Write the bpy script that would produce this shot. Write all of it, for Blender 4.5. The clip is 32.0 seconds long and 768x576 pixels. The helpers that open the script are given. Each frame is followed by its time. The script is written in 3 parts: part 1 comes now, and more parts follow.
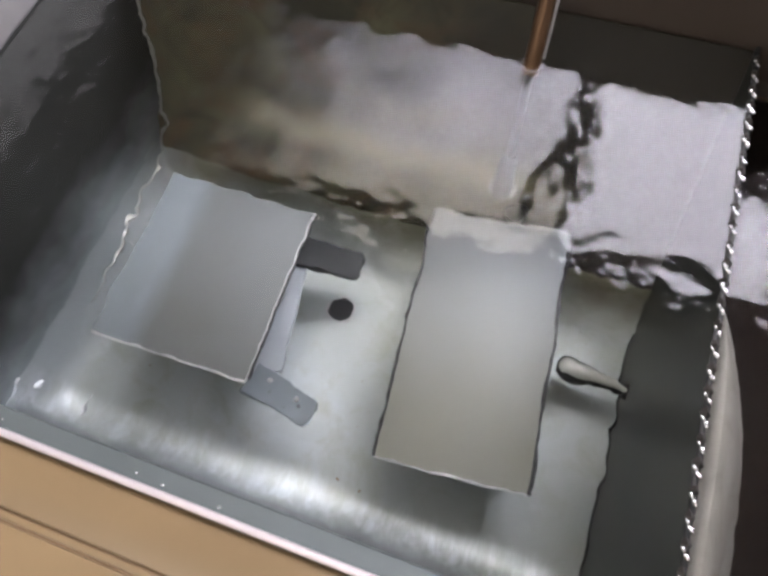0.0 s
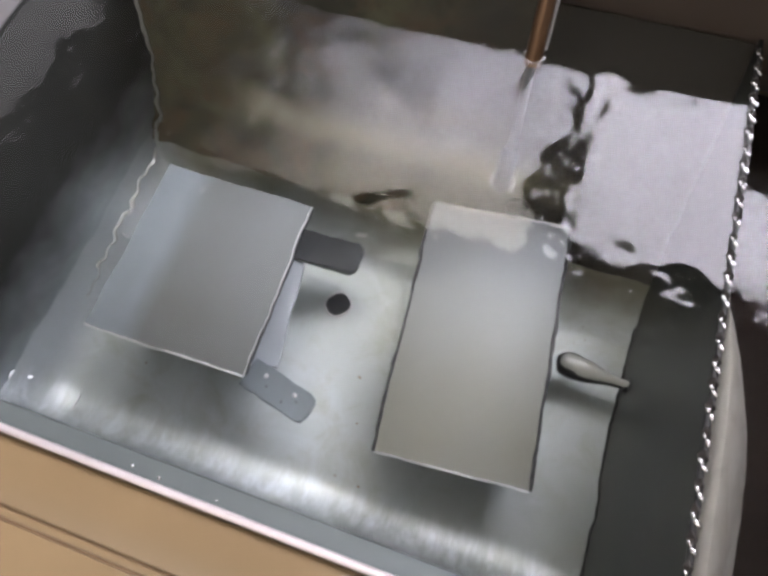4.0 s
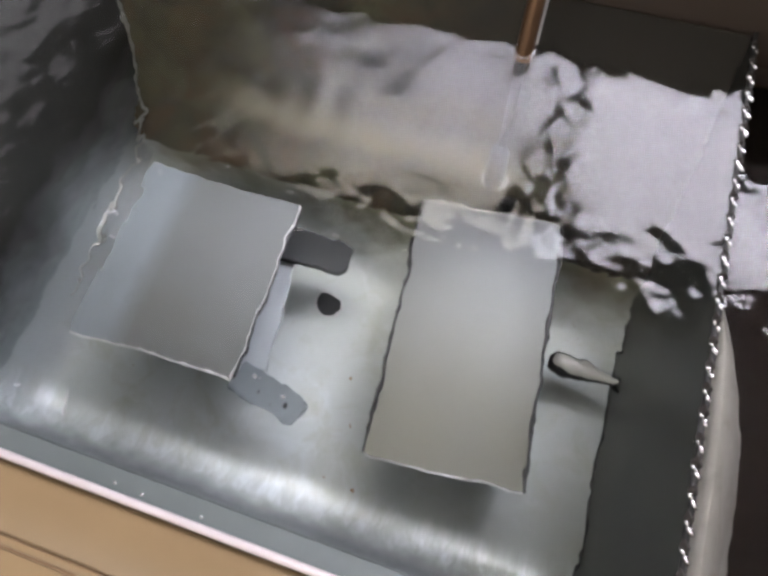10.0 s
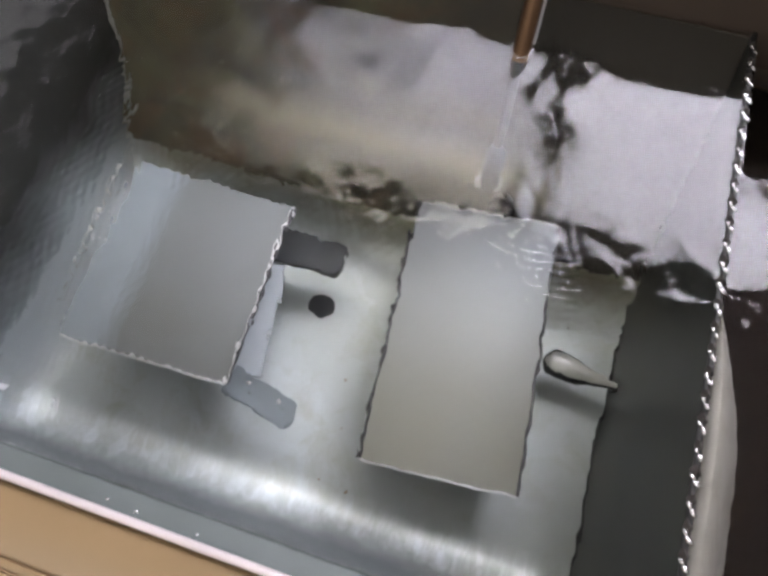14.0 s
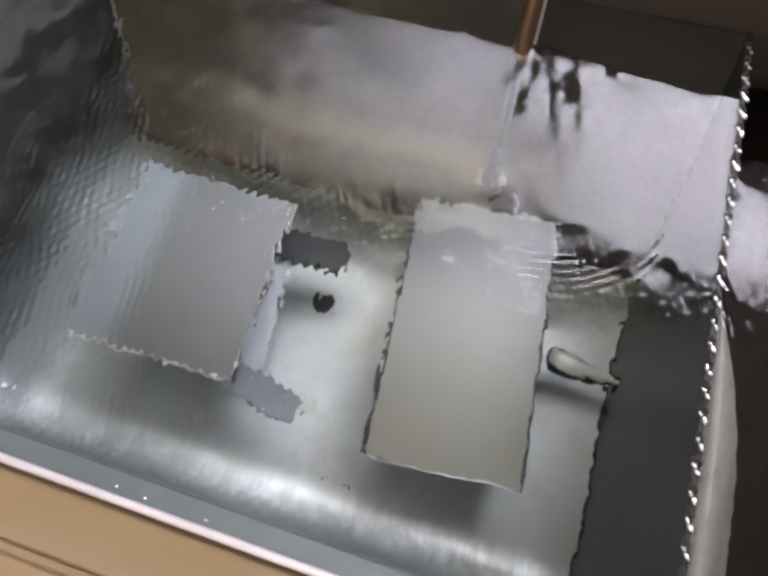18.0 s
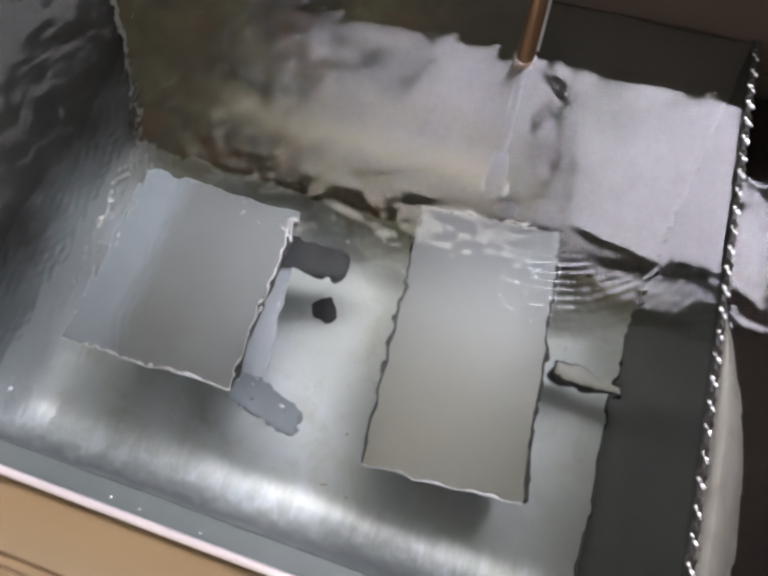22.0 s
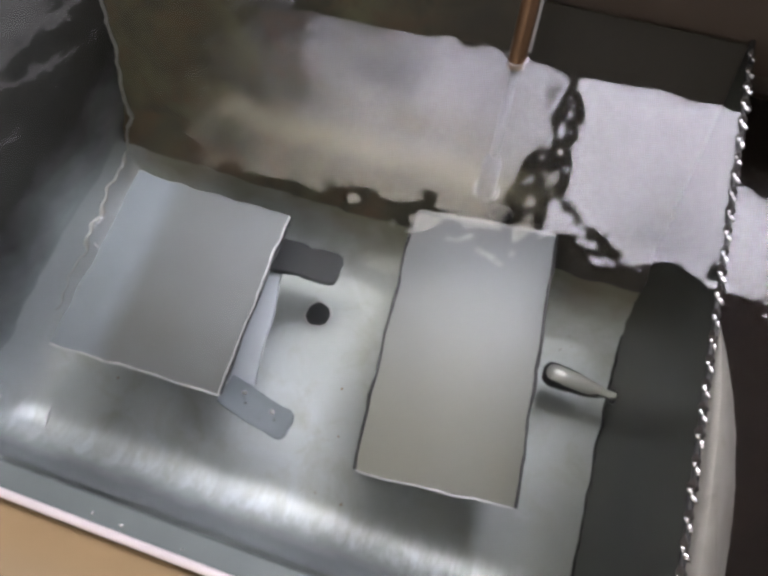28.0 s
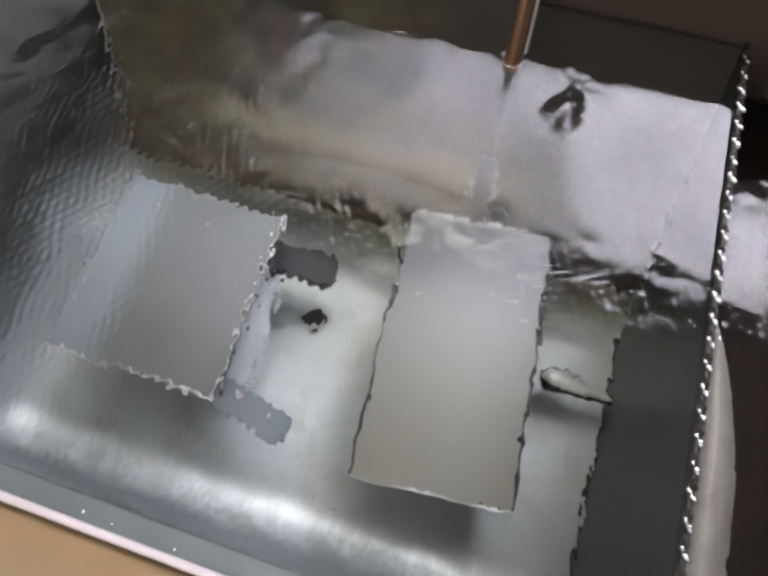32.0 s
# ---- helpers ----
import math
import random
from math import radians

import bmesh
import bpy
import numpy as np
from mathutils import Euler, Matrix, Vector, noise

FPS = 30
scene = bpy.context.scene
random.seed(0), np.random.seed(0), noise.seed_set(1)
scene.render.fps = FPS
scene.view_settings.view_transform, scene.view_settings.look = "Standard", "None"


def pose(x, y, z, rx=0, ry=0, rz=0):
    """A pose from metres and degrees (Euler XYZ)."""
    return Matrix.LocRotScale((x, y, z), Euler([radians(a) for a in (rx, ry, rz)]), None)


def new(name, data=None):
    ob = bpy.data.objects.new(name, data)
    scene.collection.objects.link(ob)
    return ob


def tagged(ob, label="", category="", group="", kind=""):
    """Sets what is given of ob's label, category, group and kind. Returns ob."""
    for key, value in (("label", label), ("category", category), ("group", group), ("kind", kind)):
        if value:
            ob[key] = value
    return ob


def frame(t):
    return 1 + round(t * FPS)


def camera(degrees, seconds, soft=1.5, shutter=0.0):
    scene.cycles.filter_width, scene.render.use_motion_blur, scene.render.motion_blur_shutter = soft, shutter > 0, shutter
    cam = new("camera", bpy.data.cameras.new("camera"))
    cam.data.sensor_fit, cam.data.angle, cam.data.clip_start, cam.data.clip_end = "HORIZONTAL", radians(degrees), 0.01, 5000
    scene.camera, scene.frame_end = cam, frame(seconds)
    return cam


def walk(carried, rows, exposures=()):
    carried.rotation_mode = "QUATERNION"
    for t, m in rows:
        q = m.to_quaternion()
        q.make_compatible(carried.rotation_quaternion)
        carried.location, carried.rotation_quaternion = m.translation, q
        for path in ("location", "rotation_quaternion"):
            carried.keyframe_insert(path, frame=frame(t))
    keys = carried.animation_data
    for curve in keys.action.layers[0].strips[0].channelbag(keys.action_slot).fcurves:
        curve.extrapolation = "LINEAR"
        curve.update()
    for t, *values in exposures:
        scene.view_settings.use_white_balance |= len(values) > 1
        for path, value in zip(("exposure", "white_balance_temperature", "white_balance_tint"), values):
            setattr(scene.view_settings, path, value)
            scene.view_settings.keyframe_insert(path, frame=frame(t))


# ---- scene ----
LENS = 66.58
WATER = 0.217          # height of the water above the tank floor
XL, XR = -0.314, 0.1235  # inner faces of the side walls at the floor
YF, YB = -0.026, 0.214   # inner faces of the front and back walls at the floor
FLARE, LEAN_B = 0.058, 0.64  # outward flare of the left wall at the water, lean of the back wall
RIM = 0.257            # height of the rim
CEIL = 1.817           # ceiling height above the tank floor
GROUND = -0.62         # room floor

cam = camera(LENS, 32.0, soft=3.4)
PATH = [
    (0.0, 0.0045, 0.0032, 0.5218, 22.623, 2.925, 19.291),
    (1.5, 0.0074, 0.0027, 0.5165, 22.774, 3.387, 19.346),
    (3.0, 0.0047, -0.0023, 0.5151, 23.219, 2.652, 19.520),
    (6.0, -0.0023, 0.0019, 0.5148, 21.772, 2.159, 18.562),
    (7.5, -0.0003, 0.0023, 0.5145, 21.909, 2.369, 18.636),
    (9.0, 0.0064, 0.0124, 0.5110, 21.595, 2.751, 18.889),
    (11.0, -0.0040, 0.0098, 0.5134, 21.301, 1.222, 18.085),
    (13.0, -0.0044, 0.0162, 0.5108, 20.977, 0.959, 18.146),
    (14.5, -0.0064, 0.0206, 0.5113, 20.174, 1.183, 17.899),
    (17.0, -0.0061, 0.0131, 0.5127, 20.844, 0.971, 17.714),
    (19.0, -0.0057, 0.0094, 0.5107, 21.508, 1.137, 18.190),
    (21.0, -0.0043, 0.0112, 0.5092, 21.991, 1.317, 18.287),
    (23.0, -0.0049, 0.0156, 0.5091, 21.608, 1.345, 18.335),
    (25.0, 0.0006, 0.0191, 0.5061, 22.035, 1.748, 18.455),
    (28.0, -0.0006, 0.0241, 0.5081, 21.107, 1.568, 18.201),
    (30.0, -0.0016, 0.0180, 0.5061, 21.978, 1.147, 18.075),
    (32.0, 0.0023, 0.0194, 0.5040, 22.217, 1.432, 18.104),
]
walk(cam, [(r[0], pose(*r[1:])) for r in PATH])

# ---- light ----
scene.view_settings.exposure = 0.0
world = bpy.data.worlds.new("world")
world.use_nodes = True
world.node_tree.nodes["Background"].inputs[0].default_value = (0.6, 0.62, 0.7, 1)
world.node_tree.nodes["Background"].inputs[1].default_value = 0.03
scene.world = world


# ---- material helpers ----
class Nodes:
    def __init__(self, name):
        self.mat = bpy.data.materials.new(name)
        self.mat.use_nodes = True
        self.tree = self.mat.node_tree
        self.bsdf = self.tree.nodes["Principled BSDF"]
        self.coord = self.add("ShaderNodeTexCoord")

    def add(self, kind, **props):
        n = self.tree.nodes.new(kind)
        for k, v in props.items():
            setattr(n, k, v)
        return n

    def link(self, a, b):
        self.tree.links.new(a, b)

    def put(self, socket, value):
        if isinstance(value, (int, float, tuple)):
            socket.default_value = value
        else:
            self.link(value, socket)

    def noise(self, scale, detail=4.0, rough=0.55, stretch=None, distort=0.0):
        n = self.add("ShaderNodeTexNoise")
        n.inputs["Scale"].default_value = scale
        n.inputs["Detail"].default_value = detail
        n.inputs["Roughness"].default_value = rough
        n.inputs["Distortion"].default_value = distort
        src = self.coord.outputs["Object"]
        if stretch:
            m = self.add("ShaderNodeMapping")
            m.inputs["Scale"].default_value = stretch
            self.link(src, m.inputs["Vector"])
            src = m.outputs["Vector"]
        self.link(src, n.inputs["Vector"])
        return n.outputs["Fac"]

    def ramp(self, fac, *stops):
        r = self.add("ShaderNodeValToRGB")
        e = r.color_ramp.elements
        while len(e) < len(stops):
            e.new(0.5)
        for el, (p, c) in zip(e, stops):
            el.position = p
            el.color = (c, c, c, 1) if isinstance(c, (int, float)) else (*c, 1)
        self.link(fac, r.inputs["Fac"])
        return r.outputs["Color"]

    def math(self, op, a, b=0.0, clamp=False):
        m = self.add("ShaderNodeMath", operation=op, use_clamp=clamp)
        self.put(m.inputs[0], a)
        self.put(m.inputs[1], b)
        return m.outputs[0]

    def mix(self, fac, a, b):
        m = self.add("ShaderNodeMix", data_type="RGBA")
        self.put(m.inputs["Factor"], fac)
        for s, v in ((m.inputs[6], a), (m.inputs[7], b)):
            self.put(s, (*v, 1) if isinstance(v, tuple) else v)
        return m.outputs[2]

    def bump(self, height, strength, distance):
        b = self.add("ShaderNodeBump")
        b.inputs["Strength"].default_value = strength
        b.inputs["Distance"].default_value = distance
        self.link(height, b.inputs["Height"])
        self.link(b.outputs["Normal"], self.bsdf.inputs["Normal"])
        return b

    def set(self, **k):
        names = dict(color="Base Color", rough="Roughness", metal="Metallic", ior="IOR", trans="Transmission Weight",
                     spec="Specular IOR Level", coat="Coat Weight", glow="Emission Color", power="Emission Strength")
        for key, v in k.items():
            s = self.bsdf.inputs[names[key]]
            self.put(s, (*v, 1) if isinstance(v, tuple) and len(v) == 3 else v)
        return self.mat


def steel(name, dark, light, rough, metal=0.85, stretch=(1, 1, 1), stain=None, bump=0.15):
    n = Nodes(name)
    big = n.noise(9, 5, 0.6)
    fine = n.noise(160, 3, 0.6, stretch)
    col = n.mix(n.ramp(big, (0.3, 0.0), (0.7, 1.0)), dark, light)
    if stain:
        spots = n.ramp(n.noise(22, 6, 0.65, distort=0.6), (0.52, 0.0), (0.72, 1.0))
        col = n.mix(n.math("MULTIPLY", spots, 0.6), col, stain)
    r = n.math("ADD", n.math("MULTIPLY", fine, 0.16), rough - 0.08)
    n.set(color=col, rough=r, metal=metal)
    n.bump(fine, bump, 0.0006)
    return n.mat


def plain(name, color, rough, metal=0.0, vary=0.2, scale=30, bump=0.1):
    n = Nodes(name)
    f = n.noise(scale, 5, 0.6)
    a = tuple(c * (1 - vary) for c in color)
    b = tuple(min(1, c * (1 + vary)) for c in color)
    n.set(color=n.mix(f, a, b), rough=rough, metal=metal)
    n.bump(n.noise(scale * 12, 3), bump, 0.0005)
    return n.mat


# ---- geometry helpers ----
def link_mesh(name, bm, material, smooth=True, angle=35, closed=True):
    me = bpy.data.meshes.new(name)
    if closed:
        bmesh.ops.recalc_face_normals(bm, faces=bm.faces)
    bm.to_mesh(me)
    bm.free()
    me.materials.append(material)
    if smooth:
        me.set_sharp_from_angle(angle=radians(angle))
        for p in me.polygons:
            p.use_smooth = True
    return me


def part(name, bm, material, parent=None, label="", at=None, smooth=True, closed=True):
    ob = new(name, link_mesh(name, bm, material, smooth, closed=closed))
    if parent is not None:
        ob.parent = parent
    if at is not None:
        ob.matrix_basis = at
    return tagged(ob, label=label)


def thing(name, label, category, at=None, group="", kind=""):
    ob = new(name)
    ob.empty_display_size = 0.02
    if at is not None:
        ob.matrix_basis = at
    return tagged(ob, label, category, group, kind)


def box(x0, x1, y0, y1, z0, z1, bevel=0.0, seg=2, bm=None):
    bm = bm or bmesh.new()
    m = Matrix.Translation(((x0 + x1) / 2, (y0 + y1) / 2, (z0 + z1) / 2)) @ Matrix.Diagonal((x1 - x0, y1 - y0, z1 - z0, 1))
    v = bmesh.ops.create_cube(bm, size=1, matrix=m)["verts"]
    if bevel:
        e = {e for q in v for e in q.link_edges}
        bmesh.ops.bevel(bm, geom=list(e), offset=bevel, segments=seg, profile=0.5, affect="EDGES")
    return bm


def sweep(points, half, bm=None, sides=10, cap=True):
    """A round bar through the points."""
    bm = bm or bmesh.new()
    pts = [Vector(p) for p in points]
    rings = []
    up = Vector((0.13, 0.21, 0.97))
    for i, p in enumerate(pts):
        d = (pts[min(i + 1, len(pts) - 1)] - pts[max(i - 1, 0)]).normalized()
        a = d.cross(up).normalized()
        b = d.cross(a)
        r = half[i] if isinstance(half, (list, tuple)) else half
        rings.append([bm.verts.new(p + r * (math.cos(q) * a + math.sin(q) * b)) for q in (2 * math.pi * k / sides for k in range(sides))])
    for r0, r1 in zip(rings, rings[1:]):
        for k in range(sides):
            bm.faces.new((r0[k], r0[(k + 1) % sides], r1[(k + 1) % sides], r1[k]))
    if cap:
        bm.faces.new(rings[0])
        bm.faces.new(rings[-1][::-1])
    return bm


def extrude_profile(profile, x0, x1, axis="x", steps=1):
    """A closed outline of (across, height) points drawn out along x or y."""
    bm = bmesh.new()
    rows = []
    for i in range(steps + 1):
        s = x0 + (x1 - x0) * i / steps
        rows.append([bm.verts.new((s, a, z) if axis == "x" else (a, s, z)) for a, z in profile])
    n = len(profile)
    for r0, r1 in zip(rows, rows[1:]):
        for k in range(n):
            bm.faces.new((r0[k], r0[(k + 1) % n], r1[(k + 1) % n], r1[k]))
    bm.faces.new(rows[0])
    bm.faces.new(rows[-1][::-1])
    return bm


def outline_plate(pts, z0, z1, bevel=0.0):
    """A flat piece with the outline pts."""
    bm = bmesh.new()
    lo = [bm.verts.new((x, y, z0)) for x, y in pts]
    hi = [bm.verts.new((x, y, z1)) for x, y in pts]
    n = len(pts)
    bm.faces.new(lo[::-1])
    top = bm.faces.new(hi)
    for k in range(n):
        bm.faces.new((lo[k], lo[(k + 1) % n], hi[(k + 1) % n], hi[k]))
    if bevel:
        bmesh.ops.bevel(bm, geom=list(top.edges), offset=bevel, segments=2, affect="EDGES")
    return bm


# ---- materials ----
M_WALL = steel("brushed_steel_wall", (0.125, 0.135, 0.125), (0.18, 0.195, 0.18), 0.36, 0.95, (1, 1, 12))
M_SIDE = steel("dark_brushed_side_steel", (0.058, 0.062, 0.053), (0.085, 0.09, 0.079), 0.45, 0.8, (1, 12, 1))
M_RIM = steel("polished_rim_steel", (0.75, 0.68, 0.68), (0.88, 0.8, 0.8), 0.35, 0.5)
M_LIP = steel("wet_lip_steel", (0.08, 0.097, 0.094), (0.118, 0.138, 0.133), 0.6, 0.15)
M_BRIGHT = steel("bright_cut_edge", (0.5, 0.5, 0.49), (0.64, 0.64, 0.62), 0.35, 0.5)
M_SKIRT = steel("pale_bar_steel", (0.27, 0.295, 0.305), (0.38, 0.41, 0.42), 0.5, 0.2, stain=(0.2, 0.215, 0.21))
M_BLOCK = steel("grey_support_block", (0.32, 0.345, 0.355), (0.42, 0.45, 0.46), 0.5, 0.2)
M_FLANGE_TOP = steel("dry_pale_rim_steel", (0.06, 0.057, 0.057), (0.105, 0.1, 0.098), 0.5, 0.1, (1, 12, 1))
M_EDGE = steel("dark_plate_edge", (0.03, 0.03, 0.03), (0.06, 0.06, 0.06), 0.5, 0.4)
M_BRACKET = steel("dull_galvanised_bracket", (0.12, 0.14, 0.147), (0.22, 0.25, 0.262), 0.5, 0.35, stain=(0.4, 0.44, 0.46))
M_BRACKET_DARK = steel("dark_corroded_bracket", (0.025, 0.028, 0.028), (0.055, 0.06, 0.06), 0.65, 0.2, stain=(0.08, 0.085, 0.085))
M_WELD = steel("weld_bead_steel", (0.27, 0.275, 0.25), (0.52, 0.525, 0.49), 0.4, 0.6)
M_GLINT = steel("bright_glint_steel", (0.8, 0.82, 0.84), (0.9, 0.91, 0.92), 0.25, 0.3, bump=0.05)
M_SHEATH = steel("blue_grey_sheath_steel", (0.055, 0.059, 0.072), (0.1, 0.106, 0.128), 0.35, 0.3, bump=0.02)
M_HOLE = plain("dark_drain_inside", (0.012, 0.014, 0.014), 0.6)
M_ROD = steel("tarnished_copper", (0.11, 0.06, 0.032), (0.23, 0.14, 0.078), 0.35, 0.8)
M_TAN = plain("tan_laminate", (0.262, 0.18, 0.092), 0.4, vary=0.3, scale=5)
M_SPLASH = plain("dark_brown_laminate", (0.098, 0.074, 0.058), 0.45, vary=0.15, scale=8)
M_CHANNEL = steel("channel_steel", (0.014, 0.0105, 0.009), (0.024, 0.018, 0.015), 0.8, 1.0, stain=(0.03, 0.022, 0.018))
M_SLOPE = steel("wet_grey_slope", (0.18, 0.168, 0.144), (0.37, 0.35, 0.307), 0.5, 0.3, stain=(0.09, 0.076, 0.058))
M_GAP = plain("dark_joint", (0.28, 0.18, 0.1), 0.7)
M_ROOM = plain("dull_pale_wall_paint", (0.7, 0.69, 0.67), 0.8, scale=3)
M_CEIL = plain("pale_ceiling_paint", (0.5, 0.5, 0.5), 0.8, scale=3)
M_GROUND = plain("grey_floor_tile", (0.22, 0.21, 0.2), 0.6, scale=6)
M_FRAME = plain("white_lamp_frame", (0.5, 0.5, 0.5), 0.5)
M_PROBE_LIT = steel("lit_probe_face_steel", (0.42, 0.43, 0.39), (0.58, 0.59, 0.54), 0.35, 0.4, bump=0.02)
M_TOOTH = steel("dark_reflection_tooth_steel", (0.06, 0.055, 0.05), (0.12, 0.11, 0.1), 0.35, 0.8)
M_CHROME = steel("polished_bead_steel", (0.6, 0.6, 0.6), (0.8, 0.8, 0.8), 0.2, 1.0, bump=0.0)


def floor_steel():
    """Pale worn steel, olive and rust brown film at back; sheen and shade painted."""
    n = Nodes("water_worn_steel_floor")
    big, fine = n.noise(9, 5, 0.6), n.noise(170, 3, 0.6)
    col = n.mix(n.ramp(big, (0.3, 0.0), (0.7, 1.0)), (0.44, 0.48, 0.466), (0.54, 0.586, 0.576))
    spots = n.ramp(n.noise(26, 6, 0.65, distort=0.6), (0.5, 0.0), (0.72, 1.0))
    col = n.mix(n.math("MULTIPLY", spots, 0.55), col, (0.37, 0.375, 0.28))
    haze = n.ramp(n.noise(15, 6, 0.7, distort=1.0), (0.54, 0.0), (0.7, 1.0))
    col = n.mix(n.math("MULTIPLY", haze, 0.4), col, (0.66, 0.71, 0.74))
    xyz = n.add("ShaderNodeSeparateXYZ")
    n.link(n.coord.outputs["Object"], xyz.inputs[0])
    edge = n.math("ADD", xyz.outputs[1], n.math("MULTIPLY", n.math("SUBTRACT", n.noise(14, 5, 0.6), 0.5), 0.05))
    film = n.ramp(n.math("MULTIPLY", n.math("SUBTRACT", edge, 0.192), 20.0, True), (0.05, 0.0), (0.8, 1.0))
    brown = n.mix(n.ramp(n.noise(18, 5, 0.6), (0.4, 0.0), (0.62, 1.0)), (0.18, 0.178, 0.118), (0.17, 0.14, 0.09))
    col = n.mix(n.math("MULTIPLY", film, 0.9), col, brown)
    # Olive tint toward the front right; its darkening stands for the plate's shade.
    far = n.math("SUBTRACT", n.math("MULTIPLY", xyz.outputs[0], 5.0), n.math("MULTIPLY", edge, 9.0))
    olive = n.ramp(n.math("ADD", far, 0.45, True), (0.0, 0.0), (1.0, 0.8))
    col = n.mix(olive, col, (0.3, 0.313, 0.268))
    # Bluish tone along the left curve: its sheen is put into the colour.
    side = n.math("ADD", xyz.outputs[0], n.math("MULTIPLY", n.math("SUBTRACT", n.noise(22, 5, 0.6), 0.5), 0.04))
    pale = n.ramp(n.math("DIVIDE", n.math("SUBTRACT", XL + 0.036, side), 0.03, True), (0.0, 0.0), (1.0, 0.7))
    col = n.mix(pale, col, (0.42, 0.457, 0.475))
    # Darkening up the front curve: its dark reflection is put into the colour.
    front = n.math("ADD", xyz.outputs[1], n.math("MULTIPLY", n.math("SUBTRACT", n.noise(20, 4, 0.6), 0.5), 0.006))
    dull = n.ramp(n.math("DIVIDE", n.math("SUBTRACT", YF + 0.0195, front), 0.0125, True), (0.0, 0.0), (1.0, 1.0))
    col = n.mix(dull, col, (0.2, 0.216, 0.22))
    # Pale streaks paint the bright band of light on the front curve.
    sheen_streak = n.ramp(n.noise(95, 4, 0.65, (1, 0.13, 1)), (0.42, 0.0), (0.66, 1.0))
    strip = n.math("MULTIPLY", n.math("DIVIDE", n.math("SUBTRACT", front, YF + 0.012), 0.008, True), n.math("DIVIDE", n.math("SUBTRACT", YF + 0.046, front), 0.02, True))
    col = n.mix(n.math("MULTIPLY", n.math("MULTIPLY", sheen_streak, strip), 0.55), col, (0.78, 0.83, 0.86))
    n.set(color=col, rough=n.math("ADD", n.math("MULTIPLY", fine, 0.16), 0.37), metal=0.62)
    n.bump(fine, 0.15, 0.0006)
    return n.mat


def lit_foot_wall():
    """Dark steel wall; uneven light low down is put into the colour."""
    n = Nodes("lit_foot_wall_steel")
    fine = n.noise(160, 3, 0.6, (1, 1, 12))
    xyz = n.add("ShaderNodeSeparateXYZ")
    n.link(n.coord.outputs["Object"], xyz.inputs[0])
    # Paler toward the foot, painting the light on the lower curve.
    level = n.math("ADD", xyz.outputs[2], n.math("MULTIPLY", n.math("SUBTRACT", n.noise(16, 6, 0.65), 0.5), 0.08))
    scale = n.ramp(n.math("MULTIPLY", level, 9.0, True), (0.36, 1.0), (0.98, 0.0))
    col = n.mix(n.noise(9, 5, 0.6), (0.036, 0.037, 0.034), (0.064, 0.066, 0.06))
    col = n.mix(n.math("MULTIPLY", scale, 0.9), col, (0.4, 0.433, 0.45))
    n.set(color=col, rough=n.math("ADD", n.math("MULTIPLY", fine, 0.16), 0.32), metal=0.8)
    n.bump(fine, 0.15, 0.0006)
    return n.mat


def plate_steel(name, dull, sheen_tone, fall, x0, x1, y0, y1, stretch, metal):
    """Brushed plate: a painted sheen grows from x0 to x1 and from y0 to y1."""
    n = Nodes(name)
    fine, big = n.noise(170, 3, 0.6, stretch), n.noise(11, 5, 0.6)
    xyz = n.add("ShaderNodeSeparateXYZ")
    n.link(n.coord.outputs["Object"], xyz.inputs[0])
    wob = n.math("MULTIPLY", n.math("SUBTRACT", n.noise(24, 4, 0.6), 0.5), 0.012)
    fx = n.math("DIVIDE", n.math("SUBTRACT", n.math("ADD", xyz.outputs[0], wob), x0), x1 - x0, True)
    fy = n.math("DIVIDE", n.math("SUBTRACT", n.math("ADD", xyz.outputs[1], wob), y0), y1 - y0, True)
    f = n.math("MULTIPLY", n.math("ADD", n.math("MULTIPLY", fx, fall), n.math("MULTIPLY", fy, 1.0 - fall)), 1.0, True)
    col = n.mix(f, dull, sheen_tone)
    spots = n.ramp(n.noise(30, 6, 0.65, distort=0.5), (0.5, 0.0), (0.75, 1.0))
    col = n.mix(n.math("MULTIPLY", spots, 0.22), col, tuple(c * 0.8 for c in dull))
    col = n.mix(n.math("MULTIPLY", n.ramp(big, (0.35, 0.0), (0.65, 1.0)), 0.18), col, tuple(c * 1.15 for c in sheen_tone))
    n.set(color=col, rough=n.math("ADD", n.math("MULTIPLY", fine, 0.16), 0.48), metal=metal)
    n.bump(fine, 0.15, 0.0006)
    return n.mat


# Both fades paint sheen: the right plate's far end, the left plate's side.
M_PLATE = plate_steel("satin_plate_steel", (0.22, 0.217, 0.169), (0.235, 0.25, 0.257), 0.0, 0.0, 1.0, -0.08, 0.075, (1, 8, 1), 0.35)
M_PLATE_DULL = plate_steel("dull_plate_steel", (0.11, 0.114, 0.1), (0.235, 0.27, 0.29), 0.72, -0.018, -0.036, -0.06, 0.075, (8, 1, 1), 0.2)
M_LIT_FOOT = lit_foot_wall()
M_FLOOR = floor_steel()


